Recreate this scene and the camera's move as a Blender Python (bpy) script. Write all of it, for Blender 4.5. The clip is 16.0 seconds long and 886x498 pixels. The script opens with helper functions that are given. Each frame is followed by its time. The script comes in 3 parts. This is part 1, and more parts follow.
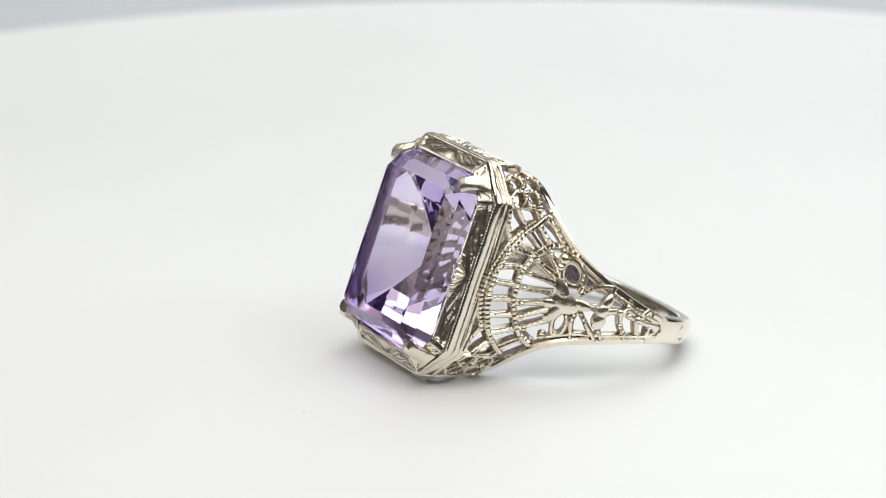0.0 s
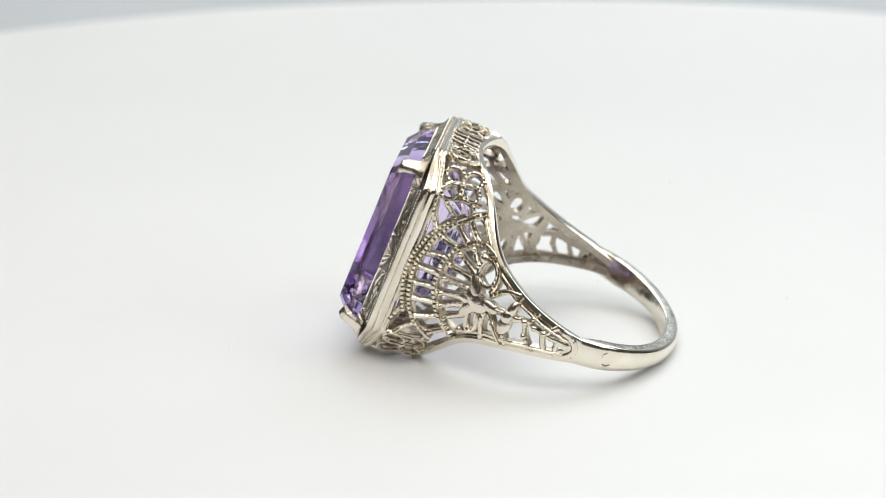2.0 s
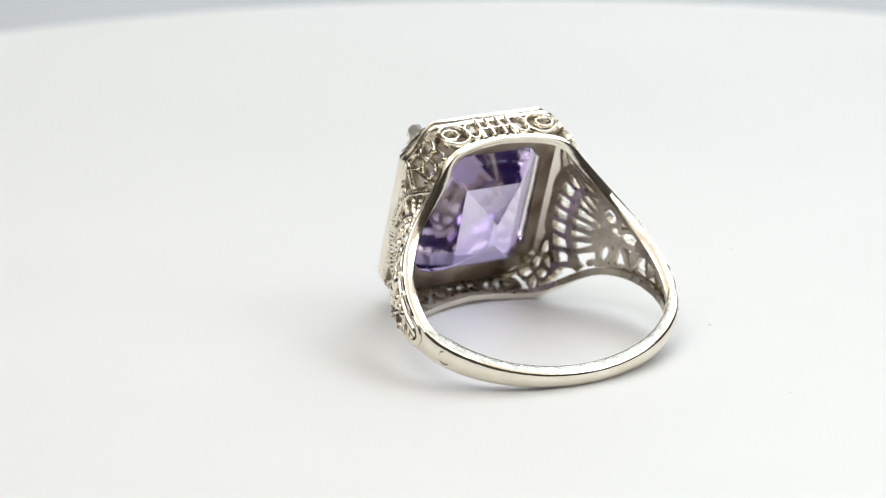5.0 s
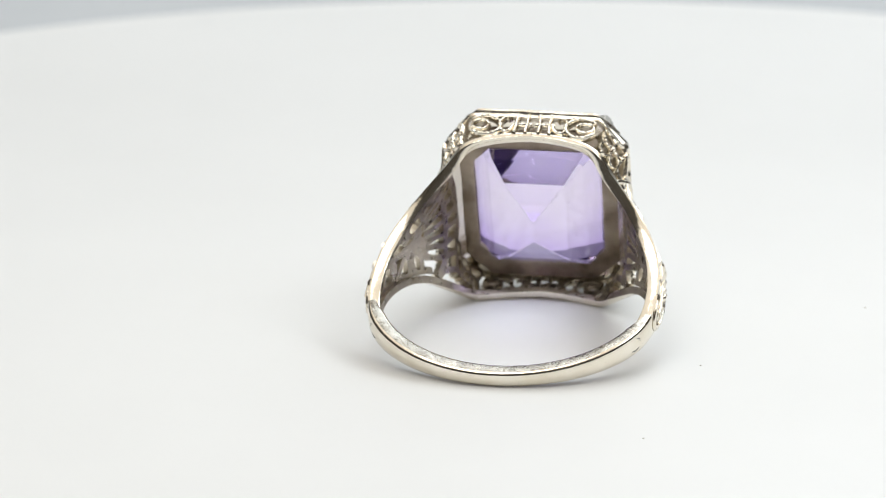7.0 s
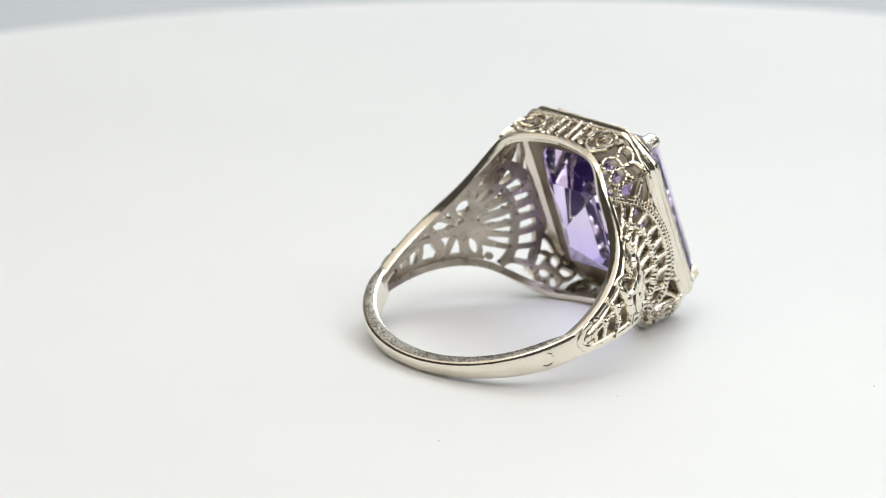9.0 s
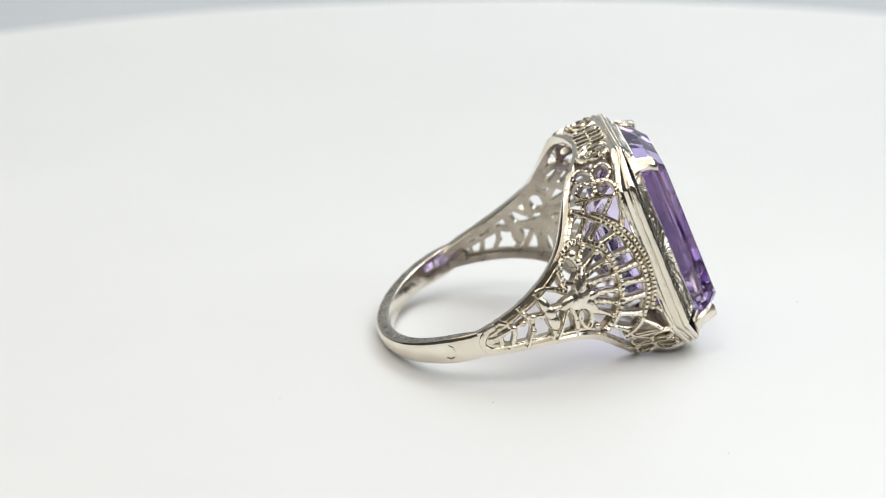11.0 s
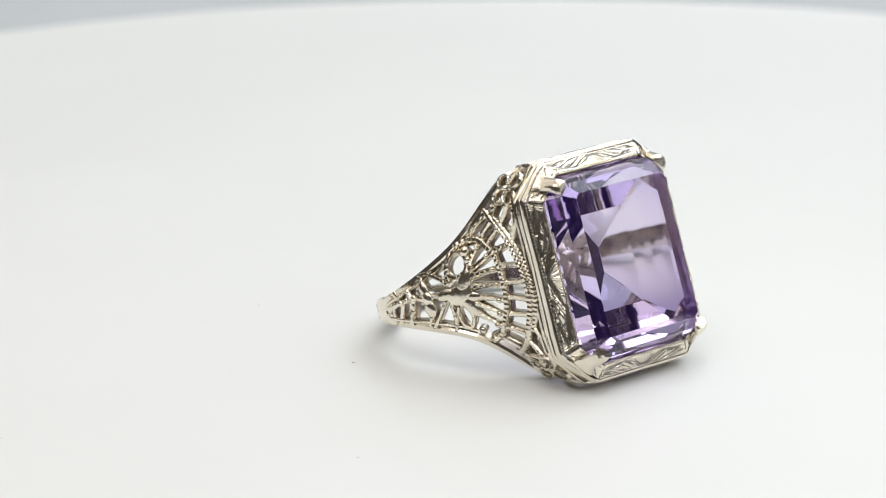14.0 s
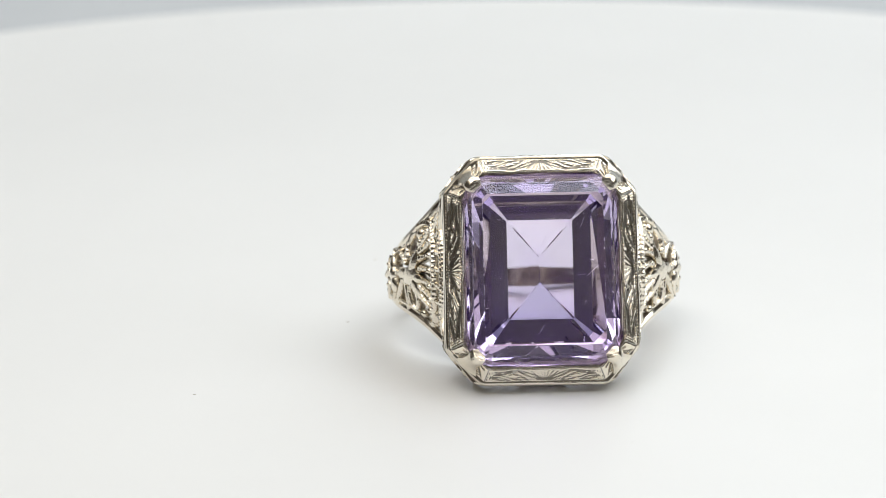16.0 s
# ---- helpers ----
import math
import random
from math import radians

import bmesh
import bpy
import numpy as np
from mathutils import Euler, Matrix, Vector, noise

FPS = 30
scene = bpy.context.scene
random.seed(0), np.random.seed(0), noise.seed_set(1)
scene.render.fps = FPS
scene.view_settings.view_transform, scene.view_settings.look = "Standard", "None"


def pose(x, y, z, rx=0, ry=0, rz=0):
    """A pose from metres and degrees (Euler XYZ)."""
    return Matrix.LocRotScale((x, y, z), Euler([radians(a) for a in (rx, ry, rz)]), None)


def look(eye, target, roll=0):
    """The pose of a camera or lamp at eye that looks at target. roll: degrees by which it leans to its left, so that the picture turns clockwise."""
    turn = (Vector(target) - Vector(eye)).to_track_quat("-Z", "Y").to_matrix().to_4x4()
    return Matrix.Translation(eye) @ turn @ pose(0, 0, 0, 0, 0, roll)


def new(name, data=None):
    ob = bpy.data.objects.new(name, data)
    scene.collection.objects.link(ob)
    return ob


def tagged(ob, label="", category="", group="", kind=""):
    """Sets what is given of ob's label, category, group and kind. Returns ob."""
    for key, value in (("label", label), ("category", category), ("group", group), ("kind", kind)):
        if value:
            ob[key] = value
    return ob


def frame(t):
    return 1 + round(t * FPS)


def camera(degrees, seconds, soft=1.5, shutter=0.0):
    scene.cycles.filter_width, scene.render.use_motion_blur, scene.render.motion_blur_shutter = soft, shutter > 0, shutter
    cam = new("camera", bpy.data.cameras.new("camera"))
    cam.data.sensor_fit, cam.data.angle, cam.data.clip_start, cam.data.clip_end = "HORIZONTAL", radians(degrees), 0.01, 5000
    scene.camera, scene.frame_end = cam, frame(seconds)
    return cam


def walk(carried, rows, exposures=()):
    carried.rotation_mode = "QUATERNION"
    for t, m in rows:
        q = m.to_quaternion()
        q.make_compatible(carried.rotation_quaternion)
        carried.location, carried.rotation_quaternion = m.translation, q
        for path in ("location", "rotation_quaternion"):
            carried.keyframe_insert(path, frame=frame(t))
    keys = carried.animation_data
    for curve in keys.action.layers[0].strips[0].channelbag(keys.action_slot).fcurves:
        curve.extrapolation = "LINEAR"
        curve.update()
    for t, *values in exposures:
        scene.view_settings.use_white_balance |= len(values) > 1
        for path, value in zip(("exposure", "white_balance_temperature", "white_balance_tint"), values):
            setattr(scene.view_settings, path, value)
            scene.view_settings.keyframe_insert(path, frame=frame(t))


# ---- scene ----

# ---- camera: a macro camera on a stand, looking down at the turntable ----
cam = camera(16.74, 16.0, soft=0.5)
cam.data.dof.use_dof = True
cam.data.dof.focus_distance = 0.1825
cam.data.dof.aperture_fstop = 60.0
STAND = pose(0, -0.180, 0.06479, 90 - 18.127, 0, 1.701) @ pose(0, 0, 0, 0, 0, -0.371)
walk(cam, [(0, STAND), (16, STAND)], exposures=[(0, 0.0), (4, 0.0), (12, -0.035), (16, -0.045)])

# ---- world and lights: a white photo tent with softboxes ----
world = bpy.data.worlds.new("studio")
scene.world = world
world.use_nodes = True
bg = world.node_tree.nodes["Background"]
# the tent is brighter overhead than towards the room
wn, wl = world.node_tree.nodes, world.node_tree.links
way = wn.new("ShaderNodeTexCoord")
split = wn.new("ShaderNodeSeparateXYZ")
wl.new(way.outputs["Generated"], split.inputs["Vector"])
lift = wn.new("ShaderNodeMapRange")
lift.inputs["From Min"].default_value, lift.inputs["From Max"].default_value = 0.0, 1.0
lift.inputs["To Min"].default_value, lift.inputs["To Max"].default_value = 0.27, 1.06
wl.new(split.outputs["Z"], lift.inputs["Value"])
wl.new(lift.outputs["Result"], bg.inputs["Strength"])
# warm towards the room's level, neutral overhead
hue = wn.new("ShaderNodeValToRGB")
hue.color_ramp.elements[0].position, hue.color_ramp.elements[1].position = 0.05, 0.75
hue.color_ramp.elements[0].color, hue.color_ramp.elements[1].color = (1.0, 0.83, 0.60, 1), (1.0, 0.935, 0.83, 1)
wl.new(split.outputs["Z"], hue.inputs["Fac"])
wl.new(hue.outputs["Color"], bg.inputs["Color"])


def softbox(name, eye, target, width, height, watts, colour):
    data = bpy.data.lights.new(name, "AREA")
    data.shape, data.size, data.size_y = "RECTANGLE", width, height
    data.energy, data.color = watts, colour
    ob = new(name, data)
    ob.matrix_world = look(eye, target)
    return ob


softbox("softbox_key", (0.24, 0.42, 0.575), (0, 0, 0), 0.58, 0.58, 2.78, (0.80, 0.905, 1.0))
softbox("softbox_right", (0.56, -0.12, 0.53), (0, 0, 0.005), 0.42, 0.42, 1.52, (0.90, 0.955, 1.0))
# added fill, set forward to lighten the shadows in front of the ring
softbox("softbox_fill", (-0.14, -0.20, 0.70), (0, 0, 0.005), 0.44, 0.44, 1.27, (0.93, 0.965, 1.0))


# ---- the ring's own space ----
MM = 0.001
LEAN = radians(20.2)


def ring_space(u, v, w):
    """u across the ring, v from the bezel to the back of the shank, w along the finger; to the turntable's space."""
    c, s = math.cos(LEAN), math.sin(LEAN)
    # the head with the stone nods a little forwards at its foot
    v += min(max((3.0 - v) / 3.0, 0.0), 1.0) * (0.03 * w - 0.13)
    return Vector((u + 0.25 + 0.038 * max(v - 4.0, 0.0), v * c + w * s - 7.65, -v * s + w * c + 7.02)) * MM


# ---- materials ----
def material(name):
    m = bpy.data.materials.new(name)
    m.use_nodes = True
    n, l = m.node_tree.nodes, m.node_tree.links
    return m, n, l, n["Principled BSDF"]


def noise_node(n, l, scale, detail=4.0, rough=0.55):
    co = n.new("ShaderNodeTexCoord")
    t = n.new("ShaderNodeTexNoise")
    t.inputs["Scale"].default_value, t.inputs["Detail"].default_value = scale, detail
    t.inputs["Roughness"].default_value = rough
    l.new(co.outputs["Object"], t.inputs["Vector"])
    return t


def ramp_node(n, l, source, a, b, ca, cb):
    r = n.new("ShaderNodeValToRGB")
    r.color_ramp.elements[0].position, r.color_ramp.elements[1].position = a, b
    r.color_ramp.elements[0].color, r.color_ramp.elements[1].color = (*ca, 1), (*cb, 1)
    l.new(source, r.inputs["Fac"])
    return r


def bump_node(n, l, source, strength, distance, p):
    b = n.new("ShaderNodeBump")
    b.inputs["Strength"].default_value, b.inputs["Distance"].default_value = strength, distance
    l.new(source, b.inputs["Height"])
    l.new(b.outputs["Normal"], p.inputs["Normal"])


def metal(name, ca, cb, r0, r1, scale, bump):
    m, n, l, p = material(name)
    p.inputs["Metallic"].default_value = 1.0
    t = noise_node(n, l, scale)
    l.new(ramp_node(n, l, t.outputs["Fac"], 0.3, 0.7, ca, cb).outputs["Color"], p.inputs["Base Color"])
    f = noise_node(n, l, scale * 4)
    l.new(ramp_node(n, l, f.outputs["Fac"], 0.3, 0.7, (r0,) * 3, (r1,) * 3).outputs["Color"], p.inputs["Roughness"])
    bump_node(n, l, f.outputs["Fac"], 0.4, bump, p)
    return m


GOLD = metal("white_gold_cast", (0.81, 0.74, 0.61), (0.95, 0.89, 0.78), 0.13, 0.27, 900, 0.00008)
POLISHED = metal("white_gold_polished", (0.83, 0.765, 0.645), (0.94, 0.89, 0.79), 0.06, 0.17, 500, 0.000045)
# tarnish plus recess shade, put into the colour of the filigree's inner faces
INSIDE = metal("white_gold_tarnish_and_shade", (0.36, 0.315, 0.25), (0.70, 0.64, 0.54), 0.22, 0.42, 450, 0.00012)

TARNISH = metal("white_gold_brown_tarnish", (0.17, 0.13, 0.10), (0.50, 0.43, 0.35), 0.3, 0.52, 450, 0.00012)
SCUFFED = metal("white_gold_scuffed", (0.34, 0.32, 0.28), (0.68, 0.645, 0.58), 0.16, 0.42, 1400, 0.00011)
# brown patina plus shade between the wires, painted on their side walls
PATINA_SHADE = metal("white_gold_patina_and_shade", (0.40, 0.35, 0.275), (0.68, 0.61, 0.50), 0.25, 0.42, 700, 0.00008)
# patina and groove shade, both put into the colour of the cuts
CUT = metal("graver_cut_patina_and_shade", (0.16, 0.145, 0.12), (0.34, 0.31, 0.27), 0.3, 0.45, 1500, 0.00004)
# oxide plus recess shade in one colour, for the engraved field and punch marks
OXIDE_SHADE = metal("white_gold_oxide_and_shade", (0.30, 0.288, 0.262), (0.64, 0.62, 0.58), 0.22, 0.38, 1500, 0.00008)


def amethyst_material():
    m, n, l, p = material("amethyst")
    p.inputs["Transmission Weight"].default_value = 1.0
    p.inputs["IOR"].default_value = 1.545
    # colour zones, pale heart to deeper violet girdle, painting in the longer light paths
    co = n.new("ShaderNodeTexCoord")
    mid = n.new("ShaderNodeVectorMath")
    mid.operation = "SUBTRACT"
    mid.inputs[1].default_value = ring_space(0, 0.3, 1.3)
    l.new(co.outputs["Object"], mid.inputs[0])
    far = n.new("ShaderNodeVectorMath")
    far.operation = "LENGTH"
    l.new(mid.outputs["Vector"], far.inputs[0])
    t = noise_node(n, l, 330, 2.0)
    add = n.new("ShaderNodeMath")
    add.operation = "MULTIPLY_ADD"
    l.new(t.outputs["Fac"], add.inputs[0])
    add.inputs[1].default_value = 0.0028
    l.new(far.outputs["Value"], add.inputs[2])
    zone = n.new("ShaderNodeMapRange")
    zone.inputs["From Min"].default_value, zone.inputs["From Max"].default_value = 0.0047, 0.0090
    l.new(add.outputs["Value"], zone.inputs["Value"])
    l.new(ramp_node(n, l, zone.outputs["Result"], 0.0, 1.0, (0.875, 0.80, 0.985), (0.54, 0.39, 0.94)).outputs["Color"], p.inputs["Base Color"])
    s = noise_node(n, l, 2600, 2.0)
    l.new(ramp_node(n, l, s.outputs["Fac"], 0.55, 0.75, (0.0,) * 3, (0.035,) * 3).outputs["Color"], p.inputs["Roughness"])
    # painted violet glow: a faint diffuse layer lifting the stone's blacks, clouded by noise
    violet_fill = n.new("ShaderNodeBsdfDiffuse")
    violet_fill.inputs["Color"].default_value = (0.28, 0.12, 0.82, 1)
    fill_noise = noise_node(n, l, 420, 5.0, 0.7)
    mix = n.new("ShaderNodeMixShader")
    l.new(ramp_node(n, l, fill_noise.outputs["Fac"], 0.35, 0.75, (0.006,) * 3, (0.03,) * 3).outputs["Color"], mix.inputs["Fac"])
    l.new(p.outputs["BSDF"], mix.inputs[1])
    l.new(violet_fill.outputs["BSDF"], mix.inputs[2])
    l.new(mix.outputs["Shader"], n["Material Output"].inputs["Surface"])
    return m


AMETHYST = amethyst_material()


def plain(name, ca, cb, rough, scale, bump=0.0, spec=0.5):
    m, n, l, p = material(name)
    t = noise_node(n, l, scale, 6)
    l.new(ramp_node(n, l, t.outputs["Fac"], 0.3, 0.7, ca, cb).outputs["Color"], p.inputs["Base Color"])
    p.inputs["Roughness"].default_value = rough
    p.inputs["Specular IOR Level"].default_value = spec
    if bump:
        f = noise_node(n, l, scale * 40, 3)
        bump_node(n, l, f.outputs["Fac"], 0.3, bump, p)
    return m


ACRYLIC = plain("white_acrylic", (0.80, 0.80, 0.79), (0.83, 0.83, 0.82), 0.42, 30, 0.00001, 0.35)
PAPER = plain("grey_backdrop_paper", (0.50, 0.52, 0.54), (0.56, 0.58, 0.60), 0.8, 12, 0.0001, 0.2)
CHALKY = plain("abraded_edge", (0.62, 0.58, 0.70), (0.74, 0.70, 0.80), 0.6, 900)
# for the added, unseen walls that give stone and metal dark reflections
DIM = plain("dark_shade_wall_paint", (0.112, 0.102, 0.094), (0.155, 0.142, 0.13), 0.8, 6, 0.0002, 0.2)
DUST = plain("dust", (0.55, 0.52, 0.48), (0.7, 0.66, 0.6), 0.9, 900)

# ---- mesh helpers: everything on the ring is drawn in millimetres ----
def part(name, bm, mat, parent=None, label="", angle=35, second=None, third=None):
    me = bpy.data.meshes.new(name)
    bmesh.ops.recalc_face_normals(bm, faces=bm.faces)
    bm.to_mesh(me)
    bm.free()
    me.materials.append(mat)
    if second:
        me.materials.append(second)
    if third:
        me.materials.append(third)
    if angle:
        me.polygons.foreach_set("use_smooth", [True] * len(me.polygons))
        me.set_sharp_from_angle(angle=radians(angle))
    ob = new(name, me)
    ob.parent = parent
    if label:
        ob["label"] = label
    return ob


def loft(bm, loops, closed=True, caps=True, place=ring_space, inner=(), flanks=()):
    rings = [[bm.verts.new(place(*p)) for p in loop] for loop in loops]
    k = len(rings[0])
    for a, b in zip(rings, rings[1:]):
        for i in range(k if closed else k - 1):
            j = (i + 1) % k
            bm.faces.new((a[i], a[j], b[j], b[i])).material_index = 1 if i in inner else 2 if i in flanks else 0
    if caps:
        bm.faces.new(rings[0][::-1])
        bm.faces.new(rings[-1])
    return rings


def curve_value(knots, x):
    """A smooth curve through the knots (Catmull-Rom on uneven steps)."""
    xs, ys = [k[0] for k in knots], [k[1] for k in knots]
    if x <= xs[0]:
        return ys[0] + (x - xs[0]) * (ys[1] - ys[0]) / (xs[1] - xs[0])
    if x >= xs[-1]:
        return ys[-1] + (x - xs[-1]) * (ys[-1] - ys[-2]) / (xs[-1] - xs[-2])
    i = max(j for j in range(len(xs) - 1) if xs[j] <= x)

    def slope(j):
        a, b = max(j - 1, 0), min(j + 1, len(xs) - 1)
        return (ys[b] - ys[a]) / (xs[b] - xs[a])
    h = xs[i + 1] - xs[i]
    t = (x - xs[i]) / h
    return ((2 * t ** 3 - 3 * t ** 2 + 1) * ys[i] + (t ** 3 - 2 * t ** 2 + t) * h * slope(i)
            + (-2 * t ** 3 + 3 * t ** 2) * ys[i + 1] + (t ** 3 - t ** 2) * h * slope(i + 1))


# the shoulder's half width over v, and the rim's v over the way round the shell
FLANK = [(0, 5.75), (1.2, 5.85), (2.5, 6.15), (4.5, 6.95), (6, 7.85), (7.8, 8.75), (9, 9.05), (11.0, 9.2), (12.4, 9.03), (13.6, 8.62), (15, 7.75)]
RIM = [(0.62, 13.6), (0.8, 12.7), (0.95, 11.8), (1.2, 10.7), (1.48, 9.5), (1.82, 8.36), (2.24, 7.25), (2.68, 6.42), (3.1, 5.92), (3.55, 5.54), (4.05, 5.26), (4.55, 4.99),
       (5.26, 4.7), (5.9, 4.44), (6.6, 4.13), (7.9, 3.63), (9.0, 3.18), (10.2, 2.85), (11.4, 2.75)]


# how far the pierced shell stands above or below the middle of the finger's way
DRIFT = [(0, 0.0), (1.2, 0.05), (3, 0.22), (5.5, 0.22), (8, 0.0), (10.5, -0.15), (13, -0.2), (15, -0.2)]

TABLE_V = np.linspace(-1, 14, 601)
TABLE_U = np.array([curve_value(FLANK, x) for x in TABLE_V])
TABLE_W = np.array([curve_value(DRIFT, max(x, 0.0)) for x in TABLE_V])


def raw_shell(s, v):
    a, sg = abs(s), (1 if s >= 0 else -1)
    u = float(np.interp(v, TABLE_V, TABLE_U))
    u -= 0.076 * min(a, 4.6) ** 2 * min(max((v - 1.7) / 2.7, 0.0), 1.0)
    top = 6.88 - 0.13 * v
    if a <= 4.6:
        p = (u, a)
    elif a <= 7.5:
        f = (a - 4.6) / 2.9
        p = (u + (4.2 - u) * f, 4.6 + (top - 4.6) * f)
    else:
        p = (4.2 * (11.4 - a) / 3.9, top)
    return Vector((p[0], v, p[1] * sg + float(np.interp(v, TABLE_V, TABLE_W))))


def flat_shell(s, v):
    """The shell under the bezel, side to top: s runs along the wall from the middle of the flank."""
    a = abs(s)
    if min(abs(a - 4.6), abs(a - 7.5)) > 0.4:
        return raw_shell(s, v)
    return sum((raw_shell(s + o, v) for o in (-0.4, -0.2, 0.0, 0.2, 0.4)), Vector()) / 5


def shell(s, v, d=0.0, side=1):
    p = flat_shell(s, v)
    e = 0.25
    n = (flat_shell(s + e, v) - flat_shell(s - e, v)).cross(flat_shell(s, v + e) - flat_shell(s, v - e))
    if n.length < 1e-9:
        n = Vector((1, 0, 0))
    n.normalize()
    if n.dot(Vector((p.x, 0, p.z))) < 0:
        n = -n
    p = p + n * d
    return p.x * side, p.y, p.z


def resample(path, step):
    pts = [Vector(p) for p in path]
    out = [pts[0]]
    for a, b in zip(pts, pts[1:]):
        k = max(1, int(round((b - a).length / step)))
        out += [a.lerp(b, i / k) for i in range(1, k + 1)]
    return out


def wire(bm, path, side, width=0.3, depth=0.45, high=0.16, bead=0.0, step=0.11, taper=1.0, flare=0.0):
    """A cast wire along a path of (s, v) on the shell, wide inside, narrow and rounded outside, with grains where bead > 0."""
    pts = [p + Vector((noise.noise((p.x * 0.9, p.y * 0.9, 3.0 * side)), noise.noise((p.x * 0.9, p.y * 0.9, 7.0 + side)))) * 0.09 for p in resample(path, step)]
    loops = []
    travelled = 0.0
    for i, p in enumerate(pts):
        t = pts[min(i + 1, len(pts) - 1)] - pts[max(i - 1, 0)]
        if t.length < 1e-9:
            t = Vector((1, 0))
        t.normalize()
        nrm = Vector((-t.y, t.x))
        if i:
            travelled += (p - pts[i - 1]).length
        k = 1.0
        if bead:
            k = 0.76 + 0.24 * abs(math.sin(math.pi * travelled / bead))
        f = i / max(1, len(pts) - 1)
        w = width * (1 + (taper - 1) * f) * (1 + flare * ((2 * f - 1) ** 4 - 0.2)) * (1 + 0.12 * noise.noise((p.x * 1.7, p.y * 1.7, side)))
        section = [(-0.5 * w, -depth), (-0.5 * w, -0.05), (-0.42 * w * k, high * 0.5 * k), (-0.2 * w * k, high * k),
                   (0.2 * w * k, high * k), (0.42 * w * k, high * 0.5 * k), (0.5 * w, -0.05), (0.5 * w, -depth)]
        loops.append([shell(p.x + nrm.x * o, p.y + nrm.y * o, d, side) for o, d in section])
    # inner face and flanks get the darker metals that hold painted recess shade
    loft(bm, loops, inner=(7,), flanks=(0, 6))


def blob(bm, s, v, rs, rv, high, side, turn=0.0, under=-0.42, rows=4, seg=14, flat=1.0):
    """A smooth raised boss on the shell."""
    c, sn = math.cos(turn), math.sin(turn)
    loops = []
    for j in range(rows + 2):
        f = 1.0 if j == 0 else math.cos(0.5 * math.pi * (j - 1) / rows)
        h = under if j == 0 else high * math.sin(0.5 * math.pi * (j - 1) / rows) ** flat
        f = max(f, 0.06)
        loop = []
        for i in range(seg):
            a = 2 * math.pi * i / seg
            x, y = rs * f * math.cos(a), rv * f * math.sin(a)
            loop.append(shell(s + x * c - y * sn, v + x * sn + y * c, h, side))
        loops.append(loop)
    rings = loft(bm, loops)
    # the boss's skirt takes the same painted recess shade and tarnish
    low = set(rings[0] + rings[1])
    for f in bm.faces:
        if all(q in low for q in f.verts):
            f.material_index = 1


def oval(s, v, rs, rv, turn=0.0, a0=0.0, a1=360.0, k=22):
    c, sn = math.cos(turn), math.sin(turn)
    out = []
    for i in range(k + 1):
        a = radians(a0 + (a1 - a0) * i / k)
        x, y = rs * math.cos(a), rv * math.sin(a)
        out.append((s + x * c - y * sn, v + x * sn + y * c))
    return out


def octagon(a, b, c):
    """A rectangle of half width a and half height b with its corners cut by c, from the right side round."""
    return [(a, -b + c), (a, b - c), (a - c, b), (-a + c, b), (-a, b - c), (-a, -b + c), (-a + c, -b), (a - c, -b)]


def round_octagon(a, b, c, r=0.24):
    """The octagon with softened corners: three points a corner."""
    p = [Vector(q) for q in octagon(a, b, c)]
    out = []
    for i, q in enumerate(p):
        before, after = (p[i - 1] - q).normalized() * r, (p[(i + 1) % 8] - q).normalized() * r
        out += [q + before, q + (before + after) * 0.27, q + after]
    return [tuple(q) for q in out]


# ---- turntable and surroundings ----
def lathe(name, profile, mat, parent, seg=192):
    bm = bmesh.new()
    loops = [[(r * math.cos(2 * math.pi * i / seg), r * math.sin(2 * math.pi * i / seg), z) for i in range(seg)] for r, z in profile]
    loft(bm, loops, place=lambda x, y, z: Vector((x, y, z)))
    return part(name, bm, mat, parent)


turntable = tagged(new("turntable"), "round white matte acrylic turntable plate, slowly turning", "turntable")
lathe("plate", [(0.0905, -0.006), (0.0925, -0.0055), (0.0934, -0.004), (0.0935, -0.0015), (0.0931, -0.0004), (0.0922, 0.0)], ACRYLIC, turntable)
lathe("base", [(0.07, -0.034), (0.08, -0.034), (0.081, -0.0325), (0.081, -0.0065), (0.080, -0.006)], ACRYLIC, turntable)


def studio_sweep():
    """A grey paper sweep: level under the turntable, curving up behind it."""
    bm = bmesh.new()
    line = [(-0.9, 0.0), (0.5, 0.0)]
    line += [(0.5 + 0.25 * math.sin(radians(a)), 0.25 - 0.25 * math.cos(radians(a))) for a in range(6, 91, 6)]
    line += [(0.75, 1.0)]
    loops = [[(x, y, z - 0.034) for y, z in line] for x in (-1.1, -0.55, 0, 0.55, 1.1)]
    loft(bm, loops, closed=False, caps=False, place=lambda x, y, z: Vector((x, y, z)))
    ob = part("backdrop", bm, PAPER)
    thick = ob.modifiers.new("thickness", "SOLIDIFY")
    thick.thickness, thick.offset = 0.001, -1
    return tagged(ob, "smooth grey paper sweep behind the turntable", "backdrop", kind="structure")


studio_sweep()


def shade_wall(name, a, b, mat, label):
    """Plain upright wall outside the softboxes, unseen, added to block light and darken reflections."""
    bm = bmesh.new()
    a, b = Vector(a), Vector(b)
    n = Vector((-(b - a).y, (b - a).x)).normalized() * 0.02
    loft(bm, [[(p.x, p.y, z) for p in (a, b, b + n, a + n)] for z in (-0.05, 0.95)], place=lambda x, y, z: Vector((x, y, z)))
    return tagged(part(name, bm, mat, angle=0), label, "wall", kind="structure")


